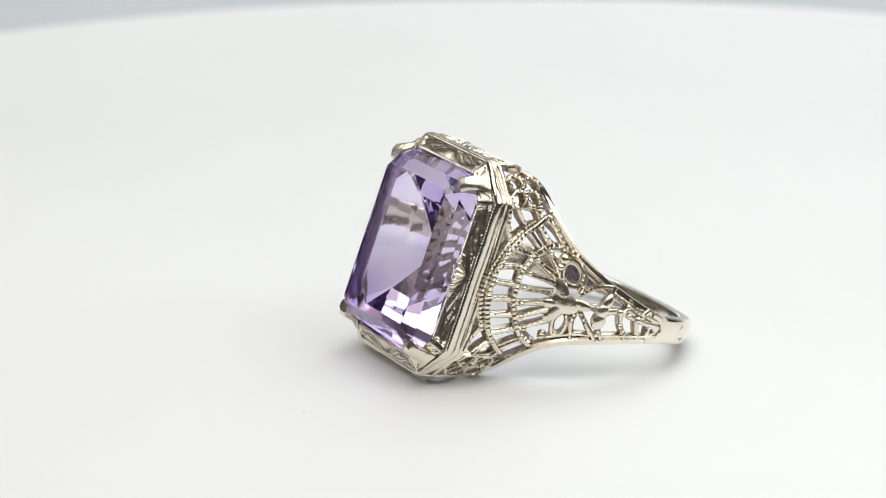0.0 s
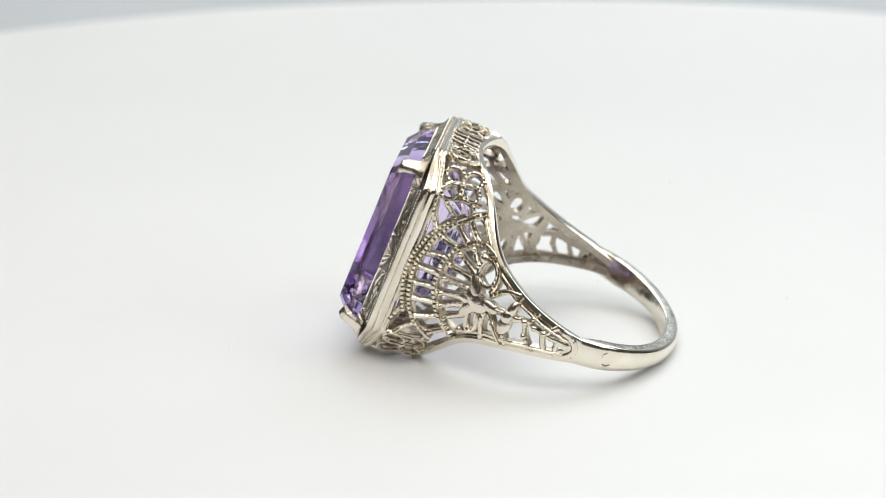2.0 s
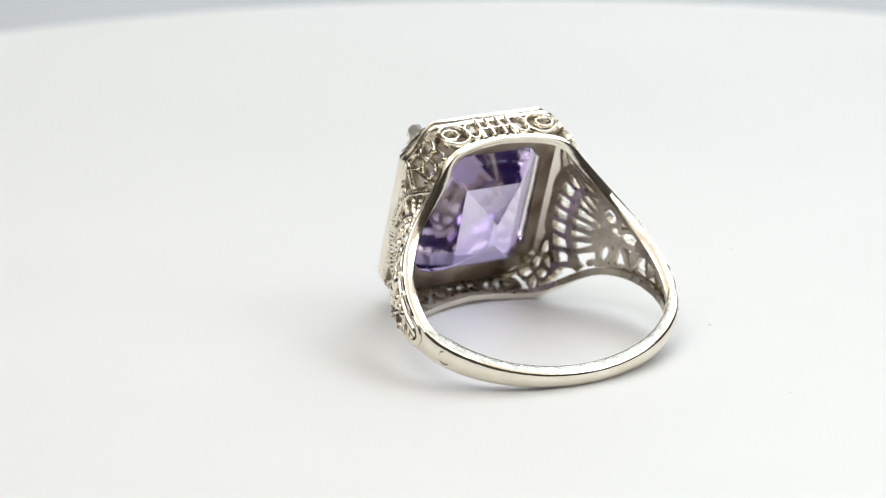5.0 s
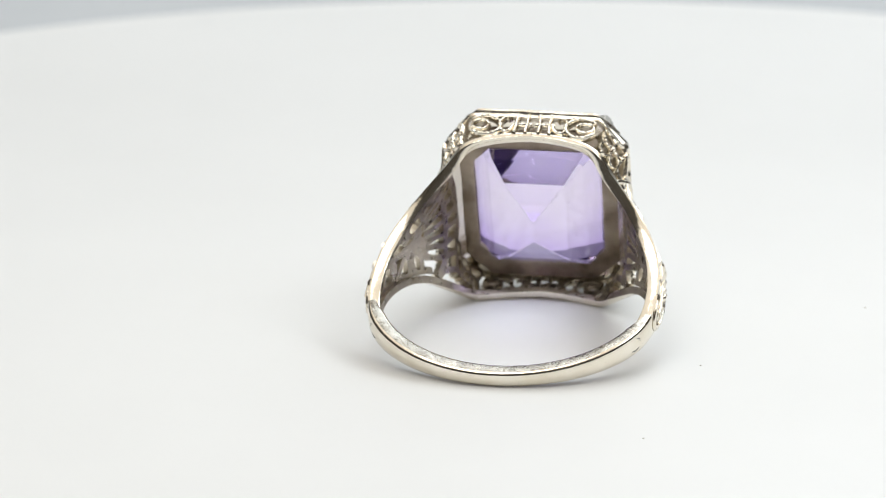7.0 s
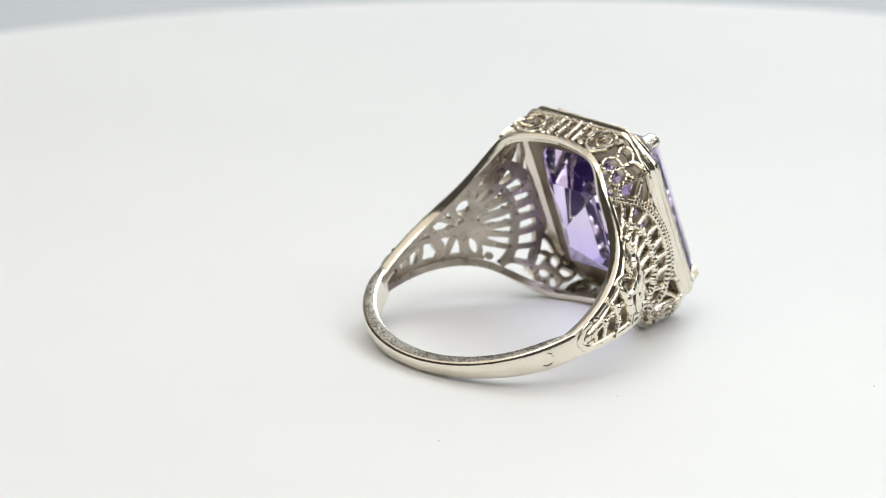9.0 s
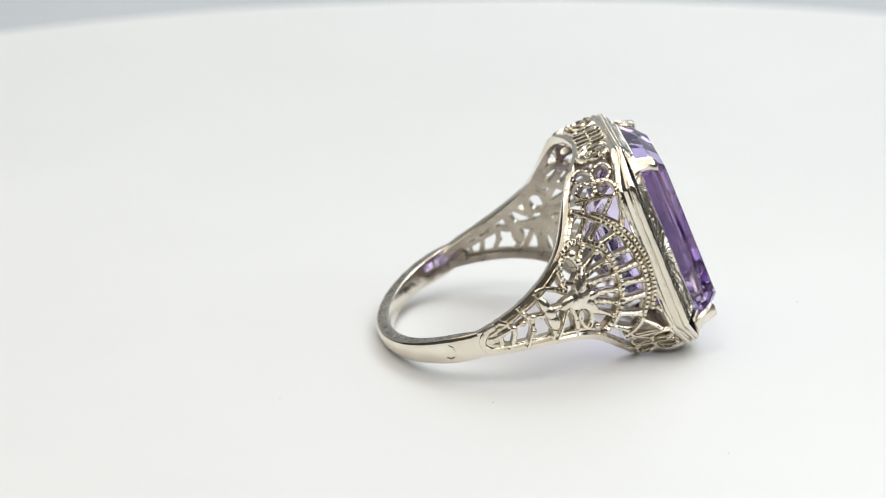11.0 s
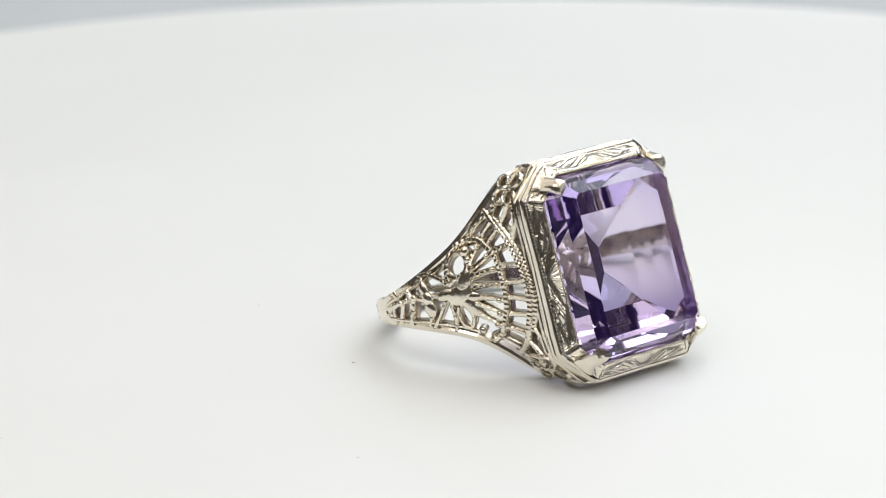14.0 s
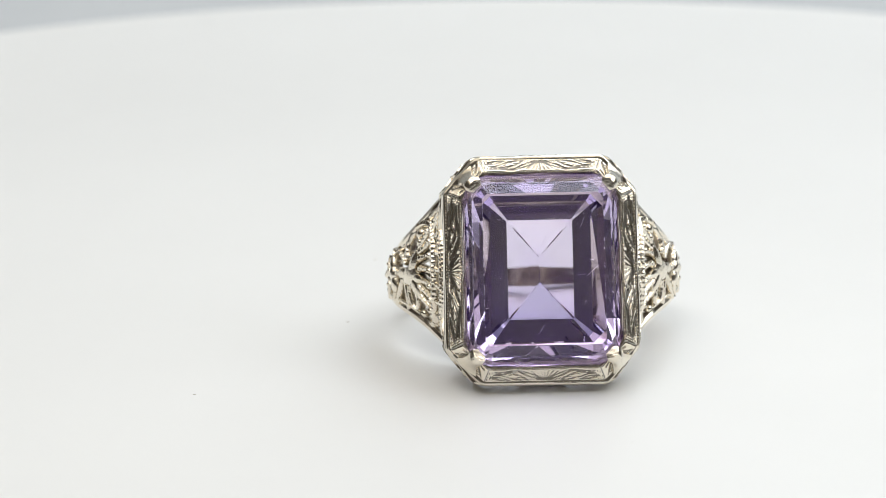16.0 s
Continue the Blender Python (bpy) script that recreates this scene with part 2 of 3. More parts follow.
shade_wall("shade_wall_south", (-1.1, -0.93), (1.1, -0.93), DIM, "added dark grey-brown wall, unseen behind the camera, that darkens reflections")
shade_wall("shade_wall_east", (1.13, -0.93), (1.13, 0.76), DIM, "added dark grey-brown wall across from the other, unseen, that darkens reflections")
shade_wall("shade_wall_west", (-1.13, 0.76), (-1.13, -0.93), DIM, "added dark grey-brown wall beside the turntable, unseen, that darkens reflections")

# ---- the ring ----
ring = tagged(new("ring"), "antique white gold filigree ring with a large violet amethyst", "ring")


def stone():
    bm = bmesh.new()
    steps = [(3.62, 4.55, 0.3, -2.10), (4.22, 5.24, 0.55, -1.42), (4.6, 5.72, 0.9, -0.45), (4.6, 5.72, 0.9, -0.25),
             (3.95, 5.02, 0.6, 0.76), (3.05, 4.1, 0.25, 1.78), (2.0, 3.02, 0.08, 2.78)]
    loops = [[(x, v, y) for x, y in octagon(a, b, c)] for a, b, c, v in steps]
    loops.append([(0.02 * (1 if x > 0 else -1), 3.98, 0.8 * (1 if y > 0 else -1) + 0.04 * i / 8) for i, (x, y) in enumerate(octagon(1, 2, 0.5))])
    loft(bm, loops)
    bmesh.ops.remove_doubles(bm, verts=bm.verts, dist=1e-6)
    gem = part("gemstone", bm, AMETHYST, ring, "clear pale violet emerald-cut amethyst with stepped facets", angle=0)
    gem.visible_shadow = False
    bm = bmesh.new()
    rnd = random.Random(9)
    for a, b, c, v in steps[:2]:
        p = octagon(a, b, c)
        for i in range(8):
            x, y = Vector(p[i]), Vector(p[(i + 1) % 8])
            n = max(2, int((y - x).length / 0.22))
            for j in range(n):
                if rnd.random() < (0.55 if v < -2 else 0.8):
                    continue
                q0, q1 = x.lerp(y, j / n), x.lerp(y, (j + rnd.uniform(0.5, 1.2)) / n)
                r = rnd.uniform(0.006, 0.016)
                side = (q1 - q0).normalized() * r
                loft(bm, [[(q.x - side.y * f, v + d * r, q.y + side.x * f) for f, d in ((-1, 0.6), (0, -1), (1, 0.6))] for q in (q0, q1)])
    for i in range(8):
        line = [Vector(loop[i]) for loop in loops[4:]]
        for p, q in zip(line, line[1:]):
            n = max(2, int((q - p).length / 0.18))
            for j in range(n):
                if rnd.random() < 0.45:
                    continue
                q0, q1 = p.lerp(q, j / n), p.lerp(q, (j + rnd.uniform(0.4, 1.1)) / n)
                r = rnd.uniform(0.007, 0.015)
                loft(bm, [[(c.x + r, c.y + r, c.z), (c.x - r, c.y + r, c.z - r), (c.x, c.y - r, c.z + r)] for c in (q0, q1)])
    part("edge_wear", bm, CHALKY, gem, "fine pale abrasion along the facet edges", angle=0)
    # hairline scratches and pits on the table facet
    bm = bmesh.new()
    for _ in range(34):
        p = Vector((rnd.uniform(-3.2, 3.2), rnd.uniform(-4.2, 4.2)))
        a, long = rnd.gauss(1.2, 0.7), rnd.choice((0.04, 0.05, 0.3, 0.6, 1.1))
        q, r = p + Vector((math.cos(a), math.sin(a))) * long, rnd.uniform(0.003, 0.006) if long > 0.1 else 0.018
        if abs(q.x) > 3.4 or abs(q.y) > 4.3:
            continue
        side = Vector((-math.sin(a), math.cos(a))) * r
        loft(bm, [[(c.x + side.x * f, -2.10 + d, c.y + side.y * f) for f, d in ((-1, 0.002), (0, -0.006), (1, 0.002))] for c in (p, q)])
    part("scratches", bm, CHALKY, gem, "hairline scratches on the stone's table", angle=0)
    return gem


def bezel():
    bm = bmesh.new()
    A, B, C = 5.88, 6.90, 2.12
    profile = [(0.95, 0.95), (0.30, 1.30), (0.05, 1.26), (-0.04, 1.14), (0.0, 1.00), (0.05, 0.94), (0.0, 0.86), (-0.05, 0.70), (-0.01, 0.56),
               (0.07, 0.51), (0.01, 0.45), (0.0, 0.30), (0.05, 0.18), (0.16, 0.12), (0.24, 0.12), (0.97, -0.42), (1.10, -0.42), (1.16, -0.30), (1.16, 0.1), (1.30, 0.95)]
    loops = []
    for o, v in profile:
        # the frame stands a little higher along its short sides
        low = 0.1 + (v - 0.1) * 0.5 if v > 0.1 and o < 0.6 else v
        loops.append([(x, (low if k // 3 in (2, 3, 6, 7) else v) - (0.16 if k // 3 in (2, 3, 6, 7) else -0.06) * (1 if o < 0.6 else 0.3), y) for k, (x, y) in enumerate(round_octagon(A - o, B - o, C - 0.5858 * o))])
    loops.append(loops[0])
    rings = loft(bm, loops, caps=False)
    # the field under the engraving is darkened to paint in shade and tarnish
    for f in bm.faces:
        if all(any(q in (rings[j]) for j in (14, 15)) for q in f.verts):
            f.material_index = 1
    bmesh.ops.remove_doubles(bm, verts=bm.verts, dist=1e-7)
    # hand-worked unevenness along the sides
    long_edges = [e for e in bm.edges if e.calc_length() > 2.0 * MM]
    bmesh.ops.subdivide_edges(bm, edges=long_edges, cuts=7, use_grid_fill=True)
    for q in bm.verts:
        c = q.co / MM
        q.co += noise.noise_vector(c * 0.42) * 0.07 * MM + noise.noise_vector(c * 1.3) * 0.02 * MM
    frame_part = part("bezel_frame", bm, POLISHED, ring, "engraved octagonal white gold bezel frame", angle=28, second=OXIDE_SHADE)
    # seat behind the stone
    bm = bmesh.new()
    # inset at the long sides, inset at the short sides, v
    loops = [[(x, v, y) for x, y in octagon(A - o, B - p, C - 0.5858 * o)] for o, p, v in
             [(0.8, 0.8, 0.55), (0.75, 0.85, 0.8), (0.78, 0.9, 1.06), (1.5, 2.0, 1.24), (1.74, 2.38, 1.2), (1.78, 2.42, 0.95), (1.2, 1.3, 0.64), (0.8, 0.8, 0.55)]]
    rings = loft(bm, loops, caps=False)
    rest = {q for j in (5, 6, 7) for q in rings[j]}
    for f in bm.faces:  # the ledge the stone rests on is bright, added to throw light into it
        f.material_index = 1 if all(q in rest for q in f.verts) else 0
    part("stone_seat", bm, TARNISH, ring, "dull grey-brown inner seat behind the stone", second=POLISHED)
    return frame_part


bezel_frame = bezel()


def face_point(x, h, k, d):
    """A point on the sloping engraved face of side k: x along the side, h from 0 at the outer to 1 at the inner edge."""
    o = 0.22 + 0.75 * h
    v = (0.12 if k in (2, 3) else 0.0) - 0.54 * h - d + (0.03 * h if k in (2, 3) else 0.0)
    if k in (0, 1):
        v = -0.05 - 0.42 * h - d
    if k == 0:
        return x, v, 6.92 - o
    if k == 1:
        return x, v, -6.92 + o
    if k == 2:
        return 5.88 - o, v, x
    if k == 3:
        return -5.88 + o, v, x
    sx, sy = [(1, 1), (-1, 1), (1, -1), (-1, -1)][k - 4]
    cx, cy = 5.88 - 1.06, 6.92 - 1.06
    r = 0.7071
    return sx * (cx - o * r + x * r), v, sy * (cy - o * r - x * r)


def bent(a, b, swell, n=8):
    """A curved cut from a to b that swells sideways, in (x, h)."""
    a, b = Vector(a), Vector(b)
    side = Vector((-(b - a).y, (b - a).x)).normalized() * swell
    return [a.lerp(b, i / n) + side * math.sin(math.pi * i / n) for i in range(n + 1)]


def cut_face(k, cuts, half):
    """The engraved face of side k: a fine relief, pillowed between the graver's cuts, their shade and patina painted
    black in the depth.
    """
    WIDE = 0.92
    n, m = int(2 * half / 0.042), 22
    hs = np.linspace(0.03, 1.0, m + 1)
    fx = np.linspace(-1, 1, n + 1)
    H, F = np.meshgrid(hs, fx, indexing="ij")
    reach = half - 0.414 * (0.22 + 0.75 * H) - 0.03
    X, Y = F * reach, H * WIDE
    near = np.full(X.shape, 9.0)
    for line, weight in cuts:
        pts = [(q[0], q[1] * WIDE) for q in line]
        for (ax, ay), (bx, by) in zip(pts, pts[1:]):
            dx, dy = bx - ax, by - ay
            f = np.clip(((X - ax) * dx + (Y - ay) * dy) / (dx * dx + dy * dy + 1e-12), 0, 1)
            near = np.minimum(near, np.hypot(X - ax - dx * f, Y - ay - dy * f) / weight)
    edge = np.minimum(np.minimum(H, 1 - H) * WIDE, (1 - np.abs(F)) * reach) + 0.02
    # the long sides are cut deeper and rounder than the short ones
    soft, deepest = (0.17, 0.15) if k in (2, 3) else (0.1, 0.075)
    t = np.clip(near / soft, 0, 1)
    rise = 0.02 + deepest * (t * t * (3 - 2 * t)) * np.clip(edge / 0.1, 0.15, 1)
    bm = bmesh.new()
    grid = [[bm.verts.new(ring_space(*face_point(X[i, j], H[i, j], k, rise[i, j] + 0.012 * noise.noise((X[i, j] * 2.3, H[i, j] * 3, k))))) for j in range(n + 1)] for i in range(m + 1)]
    deep = near < 0.034
    for i in range(m):
        for j in range(n):
            f = bm.faces.new((grid[i][j], grid[i][j + 1], grid[i + 1][j + 1], grid[i + 1][j]))
            f.material_index = 1 if deep[i, j] and deep[i + 1, j + 1] else 0
    return part("engraved_face", bm, GOLD, bezel_frame, "leaf and fan engraving with darkened cuts", angle=75, second=CUT)


def bead_row(bm, a, b, k, h, gap=0.17, r=0.075):
    n = max(2, int(abs(b - a) / gap))
    for i in range(n + 1):
        x = a + (b - a) * i / n
        c = Vector(face_point(x, h, k, 0.02))
        verts = [c + Vector(o) * r for o in ((1, 0, 0), (0.35, 0, 0.94), (-0.8, 0, 0.58), (-0.8, 0, -0.58), (0.35, 0, -0.94))]
        low = [bm.verts.new(ring_space(*q)) for q in verts]
        mid = [bm.verts.new(ring_space(*(c + (q - c) * 0.75 + Vector((0, -r * 0.7, 0))))) for q in verts]
        top = bm.verts.new(ring_space(*(c + Vector((0, -r, 0)))))
        for j in range(5):
            m = (j + 1) % 5
            bm.faces.new((low[j], low[m], mid[m], mid[j]))
            bm.faces.new((mid[j], mid[m], top))


def grain(bm, c, r):
    """A small round bead."""
    rows = []
    for a in (-60, 0, 60):
        z, q = r * math.sin(radians(a)), r * math.cos(radians(a))
        rows.append([bm.verts.new(ring_space(c[0] + q * math.cos(i * 1.0472), c[1] + z, c[2] + q * math.sin(i * 1.0472))) for i in range(6)])
    for a, b in zip(rows, rows[1:]):
        for i in range(6):
            bm.faces.new((a[i], a[(i + 1) % 6], b[(i + 1) % 6], b[i]))
    bm.faces.new(rows[0][::-1])
    bm.faces.new(rows[-1])


def side_milgrain():
    corners = octagon(5.83, 6.87, 2.12)
    for i in range(8):
        a, b = Vector(corners[i]), Vector(corners[(i + 1) % 8])
        n = max(3, int((b - a).length / 0.21))
        va, vb = [(0.15 if k in (2, 3, 6, 7) else 0.58) for k in (i, (i + 1) % 8)]
        bm = bmesh.new()
        for j in range(n):
            f = (j + 0.5) / n
            q = a.lerp(b, f)
            grain(bm, (q.x, va + (vb - va) * f, q.y), 0.052)
        part("milgrain", bm, GOLD, bezel_frame)


def engraving():
    for k, half, long in ((0, 3.76, 0.93), (1, 3.76, 0.93), (2, 4.78, 1.23), (3, 4.78, 1.23)):
        cuts = []
        for i in range(-3, 4):  # the fan in the middle, its foot on the outer edge
            a = i / 3
            cuts.append(([(0.14 * a, 0.16), (0.86 * a * long, 0.9 - 0.12 * a * a)], 1.0 if abs(i) < 3 else 1.5))
        for sg in (-1, 1):
            def leaf(x0, h0, x1, h1, swell, ribs, lean):
                a, b = (sg * x0 * long, h0), (sg * x1 * long, h1)
                up, low = bent(a, b, sg * swell), bent(a, b, -sg * swell * 0.55)
                cuts.append((up, 1.35))
                cuts.append((low, 1.35))
                for i in range(1, ribs):
                    f = i / ribs
                    u, w = up[int(f * 8)], low[min(8, int(f * 8) + lean)]
                    cuts.append(([u.lerp(w, 0.1), u.lerp(w, 0.85)], 0.7))
            leaf(0.2, 0.12, 1.75, 0.92, 0.12, 3, 1)
            leaf(1.05, 0.1, 3.25, 0.78, 0.26, 4, 1)
            leaf(1.75, 0.88, 3.3, 0.55, 0.1, 2, 1)
            leaf(2.2, 0.08, 3.55, 0.42, 0.1, 3, 1)
            for i in range(3):
                cuts.append(([(sg * (0.62 + 0.2 * i) * long, 0.1), (sg * (0.85 + 0.22 * i) * long, 0.26 + 0.05 * i)], 0.8))
            for i in range(3):  # close cuts in the corner of the panel
                cuts.append(([(sg * (half - 0.2 - 0.16 * i), 0.12), (sg * (half - 0.52 - 0.1 * i), 0.9 - 0.1 * i)], 0.8))
        cut_face(k, cuts, half)
        bm = bmesh.new()
        bead_row(bm, -half + 0.5, half - 0.5, k, 1.08)
        part("milgrain", bm, GOLD, bezel_frame, "row of fine milgrain beads")
        bm = bmesh.new()
        bead_row(bm, -half + 0.2, half - 0.2, k, -0.08, 0.2, 0.06)
        part("milgrain", bm, GOLD, bezel_frame)
    for k in (4, 5, 6, 7):
        cuts = [([(-1.05, 0.15), (-0.45, 0.6), (-0.3, 0.95)], 1.3), ([(1.05, 0.15), (0.45, 0.6), (0.3, 0.95)], 1.3),
                ([(-0.55, 0.12), (0.0, 0.5), (0.55, 0.12)], 1.3), ([(-0.28, 0.12), (0.0, 0.32), (0.28, 0.12)], 1.0)]
        for sg in (-1, 1):
            cuts += [([(sg * (0.95 - 0.14 * i), 0.24 + 0.1 * i), (sg * (0.62 - 0.12 * i), 0.14 + 0.12 * i)], 0.8) for i in range(4)]
            cuts.append(([(sg * 0.85, 0.75), (sg * 0.5, 0.85)], 1.0))
        cut_face(k, cuts, 1.499)


def prongs():
    for sx in (1, -1):
        for sy in (1, -1):
            bm = bmesh.new()
            r = 0.7071
            # along the corner's diagonal: outward place, v, half width, thickness
            # how far in from the corner's outer edge, v, half width, thickness
            rows = [(0.36, -0.02, 0.8, 0.14), (0.56, -0.16, 0.66, 0.24), (0.76, -0.40, 0.52, 0.34), (0.94, -0.74, 0.48, 0.46), (1.08, -1.04, 0.48, 0.48), (1.22, -1.28, 0.54, 0.42), (1.42, -1.46, 0.50, 0.30), (1.56, -1.48, 0.36, 0.12)]
            loops = []
            for j, (o, v, hw, th) in enumerate(rows):
                loop = []
                for x, f in ((-1, 0.35), (-0.75, 0.85), (-0.3, 1.05), (0.0, 0.98), (0.3, 1.05), (0.75, 0.85), (1, 0.35), (0.9, -0.35), (-0.9, -0.35)):
                    oo, vv = o - th * f * 0.62, v - th * f * 0.5
                    if j >= 5 and abs(x) < 0.5:
                        oo -= 0.14
                    cx, cy = 4.97 - oo * r + x * hw * r, 6.03 - oo * r - x * hw * r
                    q = Vector((sx * cx, vv - 0.08, sy * cy))
                    loop.append(tuple(q + noise.noise_vector(q * 2.6) * 0.05))
                loops.append(loop)
            loft(bm, loops)
            part("prong", bm, GOLD, ring, "flared white gold claw over the stone's corner")


SHANK_V = 7.32  # how far the band reaches behind the shoulders


def shank():
    bm = bmesh.new()
    loops = []
    for i in range(73):
        f = radians(5 + 170 * i / 72)
        u, v = 9.2 * math.cos(f), 11.0 + SHANK_V * math.sin(f)
        n = Vector((SHANK_V * math.cos(f), 9.2 * math.sin(f))).normalized()
        h = 0.53 + 0.38 * abs(math.cos(f)) ** 2.2
        th = 0.95 + 0.05 * math.cos(f)
        wc = -0.18 - 0.08 * math.sin(f) ** 2
        # the ends sink into the rims of the shoulders
        deg = 5 + 170 * i / 72
        sink = max(0.0, 1 - (min(deg, 180 - deg) - 5) / 18)
        h *= 1 - 0.12 * sink
        loop = []
        for d, w in ((0.02, 0.0), (0.0, 0.5), (-0.06, 0.8), (-0.16, 0.95), (-0.28, 1.0), (-0.85, 1.0), (-0.97, 0.9), (-1.0, 0.5), (-1.0, 0.0),
                     (-1.0, -0.5), (-0.97, -0.9), (-0.85, -1.0), (-0.28, -1.0), (-0.16, -0.95), (-0.06, -0.8), (0.0, -0.5)):
            d = d * (1 - 0.6 * sink) - 0.14 * sink
            loop.append((u + n.x * d * th, v + n.y * d * th, wc + w * h))
        loops.append(loop)
    loft(bm, loops, inner=(4, 11))
    return part("shank", bm, POLISHED, ring, "plain polished white gold band with scuffed edges", angle=40, second=SCUFFED)


def band_marks():
    """Small worn punch marks on the outside of the band, too worn to read."""
    for side in (1, -1):
        for f0, w0, long, turn in ((25, 0.3, 0.42, 0.5), (26.5, -0.45, 0.5, -0.25), (28.5, -0.4, 0.3, 0.2), (24, 0.05, 0.22, 0.9)):
            bm = bmesh.new()
            loops = []
            for i in range(5):
                x = (i / 4 - 0.5) * long
                w = 0.07 * math.sin(math.pi * (i + 0.5) / 5)
                f = radians(f0) + x * math.cos(turn) / 8.6
                loop = []
                for o, d in ((-w, 0.0), (0, 0.022), (w, 0.0), (0, -0.05)):
                    u, v = (9.2 + d) * math.cos(f), 11.0 + (SHANK_V + d) * math.sin(f)
                    loop.append((side * u, v, -0.12 + w0 + x * math.sin(turn) + o))
                loops.append(loop)
            loft(bm, loops)
            part("punch_mark", bm, OXIDE_SHADE, band, "worn dark punch mark")


def smooth_line(pts, rounds):
    for _ in range(rounds):
        pts = [pts[0]] + [(a + b * 2 + c) / 4 for a, b, c in zip(pts, pts[1:], pts[2:])] + [pts[-1]]
    return pts


def rail(bm, side, sign, width=0.5, d0=-0.42, d1=0.24):
    """The polished rim along the edge of the shell, from the shank up to the middle of the gallery."""
    svals = [RIM[0][0] + (RIM[-1][0] - RIM[0][0]) * (i / 90) ** 1.6 for i in range(91)]
    edge, inside, out = [], [], []
    for i, q in enumerate(svals):
        a, b = svals[max(i - 1, 0)], svals[min(i + 1, 90)]
        t = Vector((b - a, curve_value(RIM, b) - curve_value(RIM, a))).normalized()
        n = Vector((t.y, -t.x))
        if n.x > 0:
            n = -n
        v = curve_value(RIM, q)
        p = Vector(shell(sign * q, v, 0, side))
        edge.append(p)
        inside.append((Vector(shell(sign * (q + n.x * 0.3), v + n.y * 0.3, 0, side)) - p))
        out.append(Vector(shell(sign * q, v, 0.3, side)) - p)
    edge, inside, out = smooth_line(edge, 50), smooth_line(inside, 60), smooth_line(out, 60)
    loops = []
    for i, (p, a, o) in enumerate(zip(edge, inside, out)):
        a, o = a.normalized(), o.normalized()
        h = -0.08 + (d1 + 0.08) * min(1.0, i / 28)
        h -= 0.17 * min(max((i - 52) / 24, 0.0), 1.0)
        e = d0 - 0.4 * max(0.0, 1 - i / 40)
        section = ((0.05, e), (0.0, e + 0.08), (0.0, h - 0.16), (0.14, h - 0.03), (0.4, h), (0.75, h), (1.0, h - 0.14), (1.0, e))
        loops.append([tuple(p + a * (f * width) + o * d) for f, d in section])
    loft(bm, loops, inner=(7,), flanks=(6,))


def shoulder(side):
    body = bmesh.new()
    rail(body, side, 1)
    rail(body, side, -1)
    root = part("shoulder", body, POLISHED, ring, "pierced filigree shoulder with polished rims and a fan of beaded wires", second=INSIDE, third=PATINA_SHADE)

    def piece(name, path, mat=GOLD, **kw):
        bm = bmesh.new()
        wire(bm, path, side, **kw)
        return part(name, bm, mat, root, second=INSIDE, third=PATINA_SHADE)

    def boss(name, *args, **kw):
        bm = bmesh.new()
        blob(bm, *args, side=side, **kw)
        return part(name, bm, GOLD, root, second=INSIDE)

    def along(pts, rounds=2):
        """A smooth line through a few points, by cutting corners."""
        p = [Vector(q) for q in pts]
        for _ in range(rounds):
            p = [p[0]] + [q for a, b in zip(p, p[1:]) for q in (a.lerp(b, 0.25), a.lerp(b, 0.75))] + [p[-1]]
        return p

    # the two ropes of the fan, the outer one doubled
    outer = [(-4.4, 3.9), (-3.9, 2.95), (-3.1, 2.2), (-2.1, 1.8), (-1.1, 1.55), (-0.2, 1.48), (1.2, 1.68), (2.1, 2.0), (2.8, 2.4), (3.4, 2.98), (3.95, 3.65), (4.4, 4.45)]
    inner = [(-3.3, 5.1), (-3.1, 4.5), (-2.6, 3.9), (-1.9, 3.42), (-1.2, 3.12), (-0.6, 3.0), (0.7, 3.0), (1.4, 3.2), (2.0, 3.5), (2.4, 3.9), (2.72, 4.4), (2.88, 4.9), (2.9, 5.4), (2.7, 5.95)]
    piece("fan_rope", along(outer), width=0.46, bead=0.3, high=0.26, step=0.065)
    piece("fan_rope", along([(x, y - 0.4) for x, y in outer[2:11]]), width=0.34, bead=0.28, high=0.2, step=0.065)
    piece("fan_rope", along(inner), width=0.5, bead=0.3, high=0.3, step=0.065)
    # short bars between the ropes
    for a, b in (((-3.15, 4.7), (-4.15, 3.5)), ((-2.65, 4.0), (-3.3, 2.45)), ((-1.85, 3.35), (-2.15, 1.85)), ((-0.95, 3.08), (-1.1, 1.6)), ((0.0, 3.0), (-0.05, 1.55)), ((1.05, 3.08), (1.0, 1.7)),
                 ((1.95, 3.45), (2.3, 2.15)), ((2.5, 4.0), (3.35, 2.95)), ((2.8, 4.6), (3.85, 3.6)), ((3.0, 5.3), (4.2, 4.35))):
        piece("fan_bar", [a, b], width=0.44, bead=0.34, high=0.18, flare=0.6)
    # spokes from the flower to the inner rope, each with a grain near its end
    for a, b in (((-1.45, 5.3), (-2.65, 4.05)), ((-0.85, 5.15), (-2.0, 3.5)), ((-0.5, 5.2), (-1.1, 3.15)), ((0.15, 5.0), (-0.08, 3.05)), ((0.75, 5.1), (0.95, 3.1)), ((1.1, 5.15), (1.9, 3.5)), ((1.45, 5.2), (2.6, 4.35))):
        piece("spoke", [a, b], width=0.46, taper=0.75, bead=0.34, high=0.22, flare=0.35)
        f = Vector(a).lerp(Vector(b), 0.8)
        boss("spoke_bead", f.x, f.y, 0.22, 0.22, 0.4, under=0.0, rows=3, seg=8)
    # flower: a flat, smooth lily with pointed lobes and a stub behind
    boss("flower_boss", -0.2, 5.8, 0.62, 0.8, 0.3, flat=0.45)
